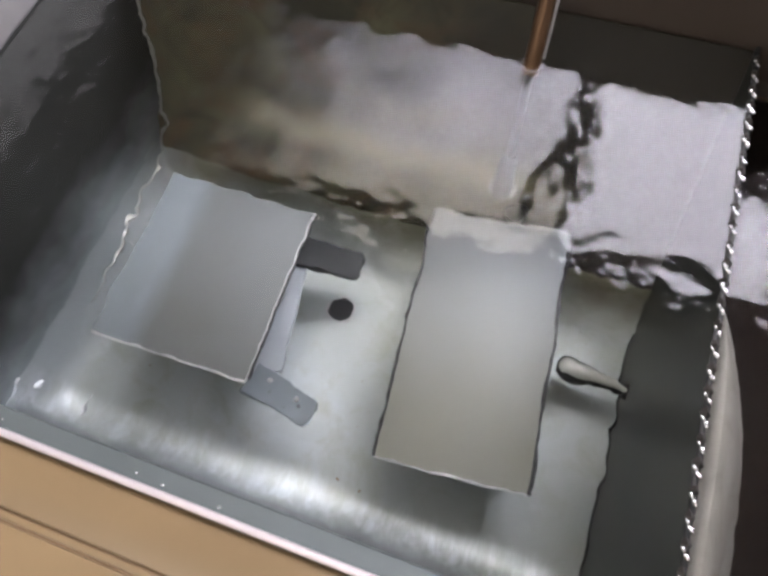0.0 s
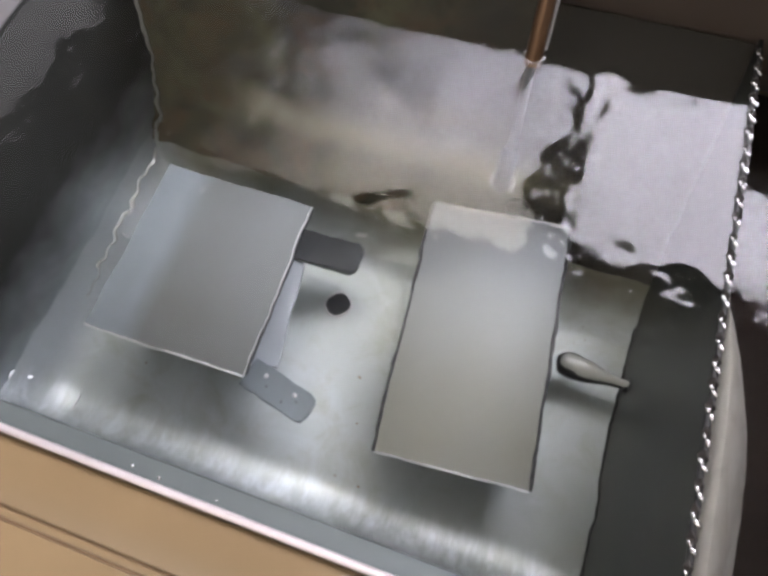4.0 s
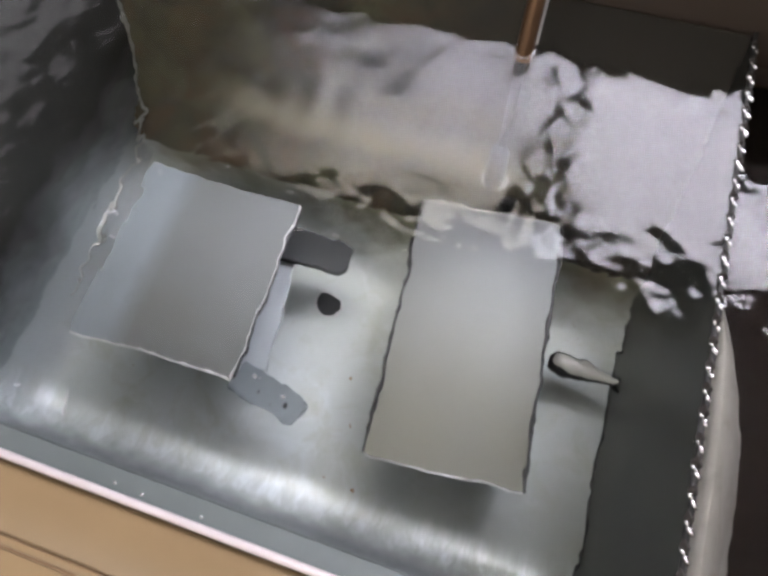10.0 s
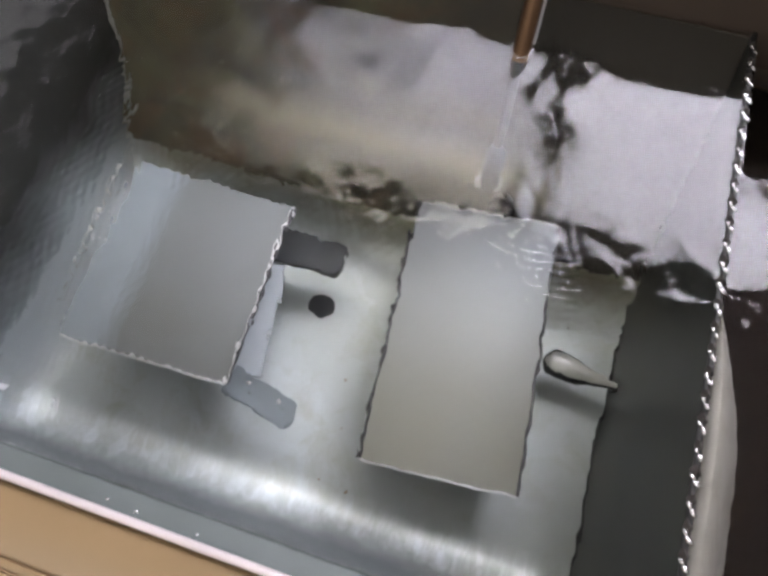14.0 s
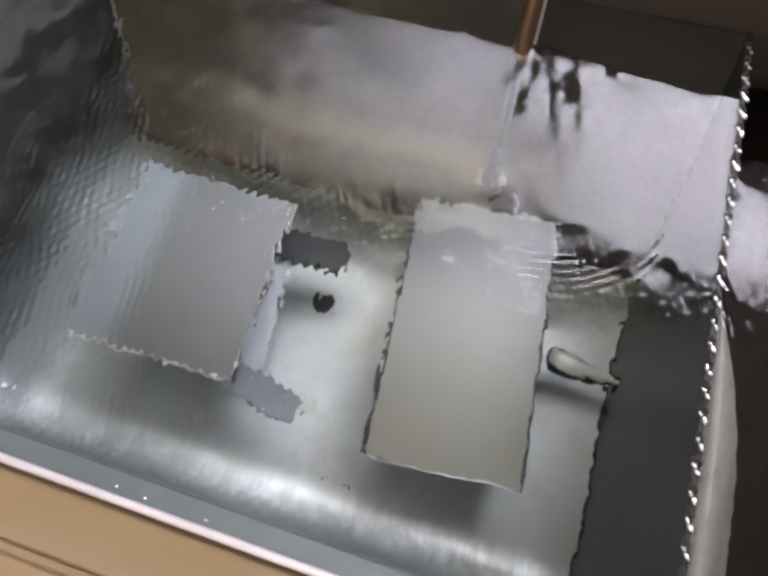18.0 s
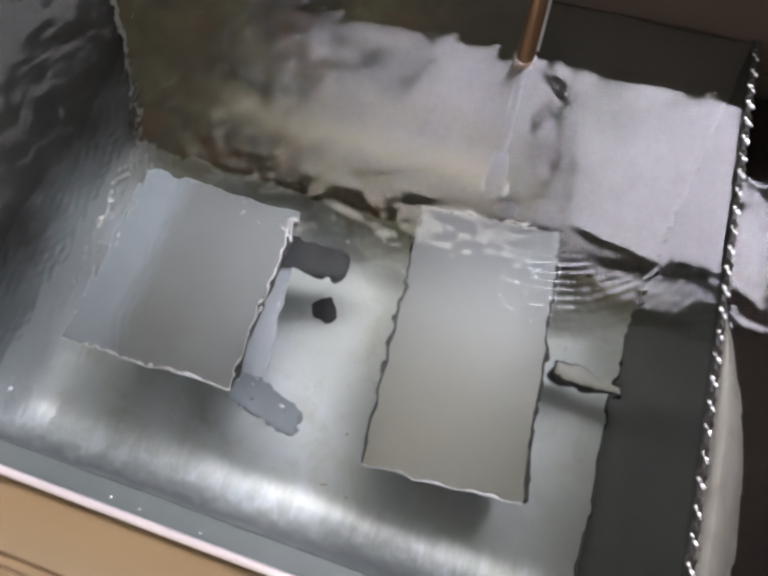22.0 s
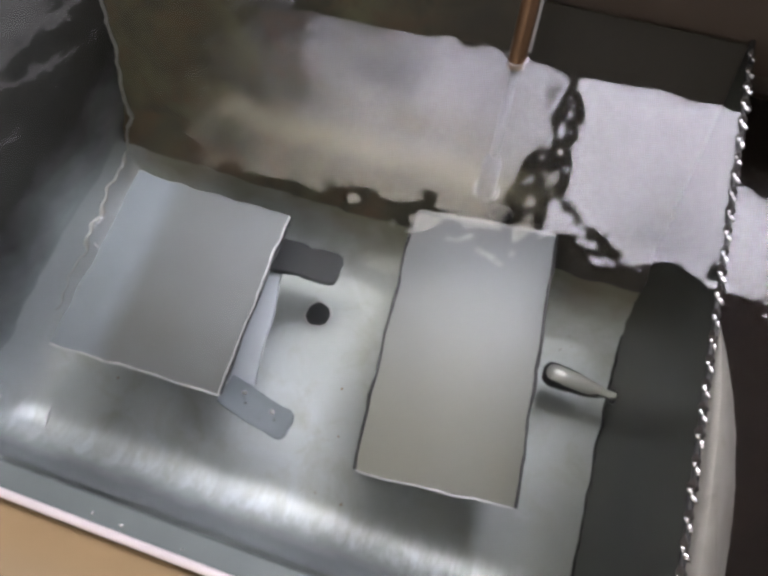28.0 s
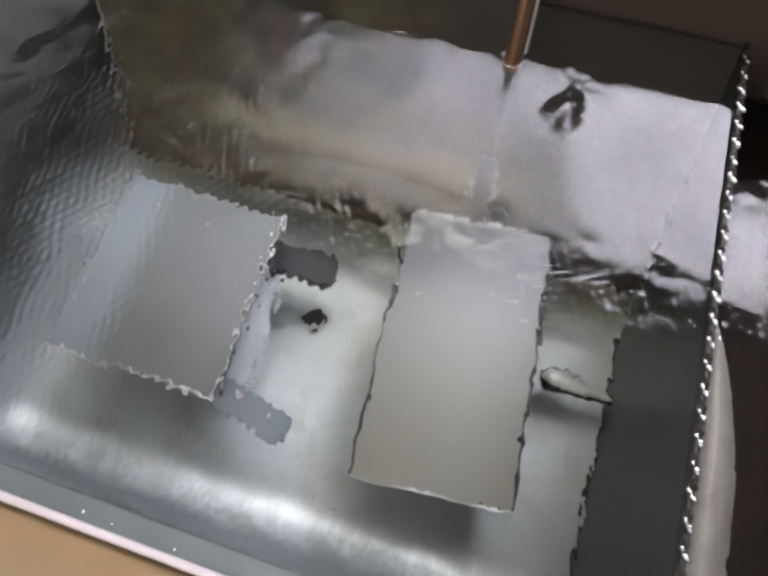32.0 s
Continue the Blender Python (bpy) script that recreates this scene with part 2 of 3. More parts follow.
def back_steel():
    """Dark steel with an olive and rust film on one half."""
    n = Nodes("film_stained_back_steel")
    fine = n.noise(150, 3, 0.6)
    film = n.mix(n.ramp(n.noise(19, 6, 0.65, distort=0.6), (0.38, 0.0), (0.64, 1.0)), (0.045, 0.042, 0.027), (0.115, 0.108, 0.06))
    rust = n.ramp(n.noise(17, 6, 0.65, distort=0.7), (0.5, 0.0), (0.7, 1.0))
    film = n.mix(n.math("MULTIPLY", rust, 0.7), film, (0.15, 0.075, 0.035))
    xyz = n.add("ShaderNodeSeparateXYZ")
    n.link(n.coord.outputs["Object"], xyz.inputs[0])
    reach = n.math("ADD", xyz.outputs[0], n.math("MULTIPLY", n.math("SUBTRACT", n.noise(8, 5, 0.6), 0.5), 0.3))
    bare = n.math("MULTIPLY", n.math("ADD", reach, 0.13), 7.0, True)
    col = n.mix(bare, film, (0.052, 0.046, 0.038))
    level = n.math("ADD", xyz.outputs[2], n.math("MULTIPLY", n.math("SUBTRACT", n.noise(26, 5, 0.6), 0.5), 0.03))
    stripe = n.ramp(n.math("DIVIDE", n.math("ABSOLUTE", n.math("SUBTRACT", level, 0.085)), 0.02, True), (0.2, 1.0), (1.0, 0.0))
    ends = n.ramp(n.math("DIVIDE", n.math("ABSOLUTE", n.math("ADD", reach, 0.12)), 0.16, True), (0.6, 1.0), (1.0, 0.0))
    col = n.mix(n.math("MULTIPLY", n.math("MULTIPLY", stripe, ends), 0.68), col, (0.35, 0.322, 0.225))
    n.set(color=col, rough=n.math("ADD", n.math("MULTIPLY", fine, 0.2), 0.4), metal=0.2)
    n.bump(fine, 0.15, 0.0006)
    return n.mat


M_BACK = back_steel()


def glow(name, color, power, cloudy=False):
    n = Nodes(name)
    n.set(color=(0.8, 0.8, 0.8), rough=0.6, glow=color)
    if cloudy:
        g = n.add("ShaderNodeSeparateXYZ")
        n.link(n.coord.outputs["Generated"], g.inputs[0])
        across = n.math("ADD", g.outputs[0], n.math("MULTIPLY", n.math("SUBTRACT", n.noise(2.6, 5, 0.65), 0.5), 0.7))
        across = n.math("ADD", across, n.math("MULTIPLY", n.math("SUBTRACT", 0.55, g.outputs[1]), 0.26))
        grad = n.ramp(across, (0.14, 0.04), (0.29, 0.21), (0.42, 0.52), (0.66, 1.0))
        along = n.math("ADD", g.outputs[1], n.math("MULTIPLY", n.math("SUBTRACT", n.noise(5, 4, 0.6, (0.5, 1.5, 1)), 0.5), 0.35))
        near = n.ramp(along, (0.05, (0.66, 0.6, 0.53)), (0.25, (0.74, 0.69, 0.66)), (0.45, (0.84, 0.8, 0.87)), (0.65, color))
        cloud = n.ramp(n.noise(4.5, 6, 0.65, (1.3, 0.6, 1), 0.8), (0.36, 0.46), (0.62, 1.0))
        cloud = n.math("MULTIPLY", cloud, n.ramp(n.noise(13, 6, 0.7, (1.4, 0.7, 1), 0.6), (0.38, 0.72), (0.58, 1.08)))
        n.set(glow=near, power=n.math("MULTIPLY", n.math("MULTIPLY", grad, cloud), power))
    else:
        n.set(power=power)
    return n.mat


M_LIGHT = glow("lit_diffuser", (0.9, 0.868, 1.0), 22.5)
M_LIGHT_DIM = glow("clouded_lit_diffuser", (0.88, 0.852, 1.0), 21.3, True)
M_FILL_WARM = glow("warm_fill_diffuser", (1.0, 0.94, 0.9), 4.6)
M_LIGHT_SIDE = glow("weak_lit_diffuser", (0.95, 0.92, 1.0), 1.25)
M_FILL_FAINT = glow("faint_fill_diffuser", (0.95, 0.93, 1.0), 2.2)

# ---- room ----
RX0, RX1, RY0, RY1 = -3.2, 2.4, -2.2, 2.6


def room():
    for name, b in (("wall_north", (RX0, RX1, RY1, RY1 + 0.1, GROUND, CEIL)), ("wall_south", (RX0, RX1, RY0 - 0.1, RY0, GROUND, CEIL)),
                    ("wall_east", (RX1, RX1 + 0.1, RY0, RY1, GROUND, CEIL)), ("wall_west", (RX0 - 0.1, RX0, RY0, RY1, GROUND, CEIL))):
        tagged(part(name, box(*b), M_ROOM), "plain dull pale painted room wall", "wall", kind="structure")
    tagged(part("floor", box(RX0, RX1, RY0, RY1, GROUND - 0.1, GROUND), M_GROUND), "grey room floor below the counter", "floor", kind="structure")
    tagged(part("ceiling", box(RX0, RX1, RY0, RY1, CEIL, CEIL + 0.1), M_CEIL), "pale painted room ceiling over the tank", "ceiling", kind="structure")


def ceiling_light(x0, x1, y0, y1, mat, label):
    cx, cy = (x0 + x1) / 2, (y0 + y1) / 2
    hx, hy = (x1 - x0) / 2, (y1 - y0) / 2
    t = thing("ceiling_light", label, "ceiling light", pose(cx, cy, CEIL), group="ceiling lights")
    part("diffuser", box(-hx, hx, -hy, hy, -0.022, -0.004, 0.002), mat, t, "glowing flat diffuser")
    for nm, b in (("frame", (-hx - 0.03, -hx - 0.001, -hy - 0.03, hy + 0.03)), ("frame", (hx + 0.001, hx + 0.03, -hy - 0.03, hy + 0.03)),
                  ("frame", (-hx - 0.001, hx + 0.001, -hy - 0.03, -hy - 0.001)), ("frame", (-hx - 0.001, hx + 0.001, hy + 0.001, hy + 0.03))):
        part(nm, box(*b, -0.03, -0.001, 0.003), M_FRAME, t)


room()
ceiling_light(0.2, 1.55, 1.07, 1.93, M_LIGHT, "bright square ceiling light panel in a pale frame")
ceiling_light(-1.25, 0.1, 1.02, 1.95, M_LIGHT_DIM, "clouded wide ceiling light panel, fading to one end")
ceiling_light(-3.1, -2.02, 0.62, 2.4, M_LIGHT_SIDE, "weak ceiling light panel near the room wall")
# Added panel out of view, only there to fill the shadows from the left.
ceiling_light(-3.1, -2.5, -1.5, 0.5, M_FILL_FAINT, "added unseen fill panel, faint and long, beside the room wall")
# Added panel behind the camera; fills front shadows and warms the counter.
ceiling_light(-1.2, 0.0, -1.6, -0.7, M_FILL_WARM, "added unseen fill panel, warm, over the counter front")


# ---- tank ----
def side_x(z):
    """The left wall stands upright low down and flares out toward the water."""
    return XL - FLARE * min(1.0, max(0.0, (z - 0.06) / 0.157)) ** 1.6


def back_y(z):
    return YB + LEAN_B * z


def sheet(rows, thick, inward):
    """A bent wall of steel: rows of points, thickened along inward."""
    bm = bmesh.new()
    a = [[bm.verts.new(p) for p in r] for r in rows]
    b = [[bm.verts.new(Vector(p) - thick * Vector(inward)) for p in r] for r in rows]
    n, m = len(rows), len(rows[0])
    for i in range(n - 1):
        for j in range(m - 1):
            bm.faces.new((a[i][j], a[i + 1][j], a[i + 1][j + 1], a[i][j + 1]))
            bm.faces.new((b[i][j], b[i][j + 1], b[i + 1][j + 1], b[i + 1][j]))
    for i in range(n - 1):
        bm.faces.new((a[i][0], b[i][0], b[i + 1][0], a[i + 1][0]))
        bm.faces.new((a[i][m - 1], a[i + 1][m - 1], b[i + 1][m - 1], b[i][m - 1]))
    for j in range(m - 1):
        bm.faces.new((a[0][j], a[0][j + 1], b[0][j + 1], b[0][j]))
        bm.faces.new((a[n - 1][j], b[n - 1][j], b[n - 1][j + 1], a[n - 1][j + 1]))
    return bm


def tank():
    t = thing("steel_tank", "rectangular stainless steel tank filled with clear water", "tank", kind="structure")
    R = 0.04
    RB, BEND = 0.06, math.atan2(1.0, LEAN_B)
    y_bend = YB + LEAN_B * RB * (1 - math.cos(BEND)) - RB * math.sin(BEND)

    def floor_z(x, y):
        d = min(R, math.hypot(max(0, XL + R - x), max(0, YF + R - y)))
        rise = min(max(0, y - y_bend), RB * math.sin(BEND))
        return max(R - math.sqrt(max(0, R * R - d * d)), RB - math.sqrt(RB * RB - rise * rise))

    cosine = 1 - np.cos(np.linspace(0, math.pi / 2, 10))
    xs = np.concatenate([XL + R * cosine[:-1], np.linspace(XL + R, XR, 60)])
    ys = np.concatenate([YF + R * cosine[:-1], np.linspace(YF + R, y_bend, 40), y_bend + RB * np.sin(np.linspace(0, BEND, 14))[1:]])
    bm = bmesh.new()
    grid = [[bm.verts.new((x, y, floor_z(x, y))) for y in ys] for x in xs]
    for i in range(len(xs) - 1):
        for j in range(len(ys) - 1):
            bm.faces.new((grid[i][j], grid[i + 1][j], grid[i + 1][j + 1], grid[i][j + 1]))
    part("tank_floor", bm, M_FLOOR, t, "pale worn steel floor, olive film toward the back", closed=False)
    part("underside", box(XL - 0.01, XR + 0.012, YF - 0.012, YB + 0.004, -0.03, -0.004), M_WALL, t)
    zs = np.linspace(0.0, WATER + 0.001, 26)
    top = back_y(WATER + 0.008)
    far = XR + 0.125
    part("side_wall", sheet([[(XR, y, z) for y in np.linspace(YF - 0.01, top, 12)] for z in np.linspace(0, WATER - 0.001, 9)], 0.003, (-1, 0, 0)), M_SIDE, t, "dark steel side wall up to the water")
    part("side_wall", sheet([[(side_x(z), y, z) for y in np.linspace(YF - 0.01, top, 12)] for z in zs], 0.01, (1, 0, 0)), M_LIT_FOOT, t, "dark steel side wall, light at its foot painted paler")
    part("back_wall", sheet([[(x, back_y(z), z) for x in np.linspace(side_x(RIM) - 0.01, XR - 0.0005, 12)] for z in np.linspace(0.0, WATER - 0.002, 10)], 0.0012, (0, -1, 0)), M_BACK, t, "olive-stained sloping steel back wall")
    part("front_wall", sheet([[(x, YF, z) for x in np.linspace(side_x(RIM) - 0.01, far, 12)] for z in np.linspace(0, RIM - 0.008, 8)], 0.008, (0, 1, 0)), M_WALL, t, "smooth grey steel front wall")
    part("back_splash", box(side_x(RIM) - 0.02, far + 0.02, back_y(WATER + 0.001) + 0.0014, top + 0.022, WATER - 0.06, WATER + 0.06, 0.003), M_SPLASH, t, "dark brown strip above the back wall")
    # flared dry flange and flat rim over the side wall
    ys2 = np.linspace(YF + 0.002, top + 0.003, 24)
    part("side_flange", sheet([[(-0.3722 - 0.056 * q, y, (WATER + 0.0012) * (1 - q) + RIM * q) for y in ys2] for q in np.linspace(0, 1, 6)], 0.0008, (0.57, 0, 0.82)), M_FLANGE_TOP, t, "dry pale steel flange above the water")
    part("water_line", sweep([(-0.3716 + 0.0004 * math.sin(y * 190), y, WATER + 0.0006) for y in ys2], 0.0012, sides=6), M_EDGE, t, "dark wet line along the flange")
    part("side_rim", box(-0.455, -0.4288, YF + 0.002, top + 0.003, RIM - 0.003, RIM, 0.001), M_FLANGE_TOP, t, "flat pale steel rim")
    # overflow channel behind the weir
    part("channel_floor", box(XR + 0.004, far, YF, top, WATER - 0.075, WATER - 0.07), M_CHANNEL, t)
    reach = lambda y: math.sqrt(max(0.02, 1 - max(0.0, (y - 0.08) / 0.098) ** 2))
    part("channel_slope", sheet([[(XR + 0.0035 + 0.046 * reach(y) * q, y, WATER - 0.016 - 0.014 * (1 - math.sin(min(1.0, q * 3.3) * math.pi / 2)) - 0.1 * max(0.0, q - 0.26) ** 1.6) for y in np.linspace(YF, 0.176, 26)] for q in np.linspace(0, 1, 22)], 0.001, (0.1, 0, 0.99)), M_SLOPE, t, "grey rounded slope below the weir")
    part("channel_wall", box(far + 0.0005, far + 0.006, YF - 0.008, top, WATER - 0.075, WATER + 0.006, 0.001), M_CHANNEL, t)
    # lip with the polished rim and drops on it
    prof = [(-0.0215, RIM - 0.0015), (-0.0125, RIM - 0.003), (-0.0095, RIM - 0.0055), (-0.009, RIM - 0.0085), (-0.0105, RIM - 0.0085), (-0.012, RIM - 0.0065), (-0.0215, RIM - 0.0055)]
    lip = part("front_lip", extrude_profile(prof, -0.46, XR + 0.14), M_LIP, t, "wet grey folded steel lip")
    part("front_rim", sweep([(x, -0.0196, RIM + 0.0002) for x in np.linspace(-0.46, XR + 0.14, 12)], 0.0018), M_RIM, t, "polished pinkish steel rim")
    rnd = random.Random(7)
    drop = bmesh.new()
    bmesh.ops.create_uvsphere(drop, u_segments=10, v_segments=6, radius=1.0)
    me = link_mesh("drop", drop, M_CHROME)
    for k in range(14):
        ob = new("water_drop", me)
        ob.parent = lip
        r = rnd.uniform(0.0003, 0.0007)
        y = rnd.uniform(-0.0165, -0.0125)
        ob.matrix_basis = Matrix.LocRotScale((rnd.uniform(-0.34, 0.06), y, RIM - 0.0026), None, (r * 1.5, r, r * 0.7))
    # welds
    pts = [(XR - 0.0005, y, floor_z(XR, y) + 0.001 + 0.0005 * math.sin(y * 300)) for y in np.linspace(YF + 0.03, y_bend + 0.02, 80)]
    part("weld_seam", sweep(pts, 0.001, sides=6), M_EDGE, t, "dark seam along the bottom of the wall")
    pts = []
    for k in range(56):
        q = k / 55
        x, y = XL + 0.009 - 0.004 * q + 0.0011 * math.sin(23 * q) + 0.0007 * math.sin(57 * q), 0.082 + q * 0.145
        pts.append((x, y, floor_z(x, y) + 0.0006))
    for k in range(1, 44):
        z = 0.036 + 0.184 * k / 43
        jog = -0.005 * math.exp(-((z - 0.052) / 0.006) ** 2)
        pts.append((side_x(z) + 0.003 - jog + 0.0006 * math.sin(k * 1.7), back_y(z) - 0.002, z))
    part("weld_seam", sweep(pts, [0.0006 + 0.0007 * min(1, k / 60) + 0.0012 * math.exp(-((k - 32) / 9) ** 2) * (0.6 + 0.4 * math.sin(k * 2.1)) for k in range(len(pts))], sides=7), M_WELD, t, "pale uneven weld running up the corner")
    blob = bmesh.new()
    bmesh.ops.create_icosphere(blob, subdivisions=2, radius=1.0)
    for v in blob.verts:
        v.co *= 1 + 0.25 * noise.noise(v.co * 2.0)
    me = link_mesh("weld_glint", blob, M_GLINT)
    # Whitish blobs on the weld and front curve paint the glints there.
    for x, y, a, b, turn in ((XL + 0.008, 0.163, 0.0045, 0.0022, 60), (XL + 0.006, 0.155, 0.0025, 0.0015, 10), (XL + 0.012, 0.142, 0.006, 0.0008, -15),
                             (-0.2748, 0.0055, 0.0125, 0.0011, 91), (-0.309, 0.0076, 0.004, 0.0018, 20), (-0.3135, 0.0052, 0.0035, 0.0011, 70)):
        ob = new("weld_glint", me)
        ob.parent = t
        slope = (floor_z(x, y + 0.002) - floor_z(x, y - 0.002)) / 0.004
        ob.matrix_basis = Matrix.LocRotScale((x, y, floor_z(x, y) + 0.0006), Euler((math.atan(slope), 0, 0)).to_quaternion() @ Euler((0, 0, radians(turn))).to_quaternion(), (a, b, 0.0012))
    # drain
    hole = [(0.0098 * math.cos(q), 0.0098 * math.sin(q)) for q in np.linspace(0, 2 * math.pi, 33)[:-1]]
    part("drain_hole", outline_plate([(-0.1105 + x, 0.1465 + y) for x, y in hole], 0.0002, 0.0008), M_HOLE, t, "round dark drain hole")
    part("drain_ring", sweep([(-0.1105 + x * 1.07, 0.1465 + y * 1.07, 0.0006) for x, y in hole + hole[:2]], 0.0009, sides=6), M_BRIGHT, t)
    return t


tank()


# ---- specks on the tank floor ----
def specks():
    grain = bmesh.new()
    bmesh.ops.create_icosphere(grain, subdivisions=1, radius=1.0)
    for v in grain.verts:
        v.co *= 1 + 0.3 * noise.noise(v.co * 1.7)
    pale, dark = link_mesh("pale_glint", grain.copy(), M_WELD), link_mesh("dark_grain", grain, M_GAP)
    # Pale pieces paint glints on the floor; dark ones are grit.
    for x, y, r, m in ((-0.1076, 0.2147, 0.0016, pale), (-0.0967, 0.2134, 0.0024, pale), (-0.0456, 0.0164, 0.0013, dark), (-0.0641, 0.0184, 0.0011, dark), (-0.073, 0.0966, 0.0011, dark),
                       (0.085, 0.19, 0.0016, pale), (0.09, 0.181, 0.0012, pale), (0.081, 0.176, 0.0012, pale), (-0.24, 0.05, 0.0012, dark), (-0.062, 0.06, 0.001, dark)):
        ob = new("grit", m)
        ob.matrix_basis = Matrix.LocRotScale((x, y, r * 0.3), Euler((0, 0, x * 50)), (r, r * 0.7, r * 0.4))
        tagged(ob, "tiny pale fleck painting a glint on the tank floor" if m is pale else "tiny dark grain lying on the tank floor", "grit", group="grains on the tank floor")


specks()


# ---- counter ----
def counter():
    t = thing("counter", "tan laminate counter round the tank", "counter", kind="structure")
    x0, x1 = -1.9, 1.5
    part("front_board", box(x0, x1, -0.0478, -0.0218, RIM - 0.05, RIM - 0.002, 0.0015), M_TAN, t)
    part("front_board", box(x0, x1, -0.5, -0.0533, RIM - 0.05, RIM - 0.004, 0.0015), M_TAN, t)
    part("joint", box(x0, x1, -0.0532, -0.0524, RIM - 0.05, RIM - 0.0044), M_GAP, t, "dark joint")
    part("joint", box(x0, x1, -0.0486, -0.0479, RIM - 0.05, RIM - 0.0038), M_GAP, t, "dark joint")
    part("moulding", box(x0, x1, -0.0523, -0.0487, RIM - 0.05, RIM - 0.0036, 0.0008), M_TAN, t, "narrow moulding between the boards")
    top = back_y(WATER + 0.008) + 0.0225
    part("back_board", box(x0, x1, top, top + 0.25, RIM - 0.05, RIM, 0.0015), M_TAN, t)
    part("side_board", box(XR + 0.132, x1, -0.0215, top - 0.001, RIM - 0.05, RIM, 0.0015), M_TAN, t)
    part("side_board", box(x0, -0.456, -0.0215, top - 0.001, RIM - 0.05, RIM, 0.0015), M_TAN, t)
    part("cabinet_front", box(x0, x1, -0.5, -0.48, GROUND, RIM - 0.051, 0.002), M_TAN, t)
    for x in (x0, x1 - 0.02):
        part("cabinet_side", box(x, x + 0.02, -0.479, top + 0.219, GROUND, RIM - 0.051, 0.002), M_TAN, t)
    part("cabinet_back", box(x0, x1, top + 0.22, top + 0.24, GROUND, RIM - 0.051, 0.002), M_TAN, t)
    return t


counter()


# ---- plates in the water ----
def legs(t, hx, hy, z):
    for x in (-hx, hx):
        for y in (-hy, hy):
            leg = part("leg", sweep([(x, y, 0.0), (x, y, z)], 0.005, sides=14), M_BRACKET, t)
            part("foot", sweep([(x, y, 0.0005), (x, y, 0.004)], 0.009, sides=16), M_EDGE, leg)


def plate_right():
    t = thing("submerged_plate", "long satin steel plate on short legs under water", "metal plate", pose(0.006, 0.1415, 0.0, 0, 0, 5.0), group="plates in the tank")
    hx, hy, z = 0.0525, 0.0975, 0.071
    part("top_plate", box(-hx, hx, -hy, hy, z - 0.003, z, 0.0008), M_PLATE, t)
    # Added strips whose dark colour paints the shaded outline of the long edges.
    for sx in (-1, 1):
        xx = sorted((sx * (hx + 0.0002), sx * (hx + 0.0024)))
        part("edge_strip", box(*xx, -hy, hy, z - 0.012, z - 0.0004, 0.0004), M_EDGE, t, "strip along the plate's long edge, dark for its shade")
    part("front_edge", box(-hx, hx, -hy - 0.0012, -hy - 0.0002, z - 0.003, z + 0.0002, 0.0003), M_BRIGHT, t, "bright cut edge")
    part("back_edge", box(-hx, hx, hy + 0.0002, hy + 0.0012, z - 0.012, z - 0.0004, 0.0004), M_BRIGHT, t)
    legs(t, hx - 0.014, hy - 0.02, z - 0.0025)
    return t


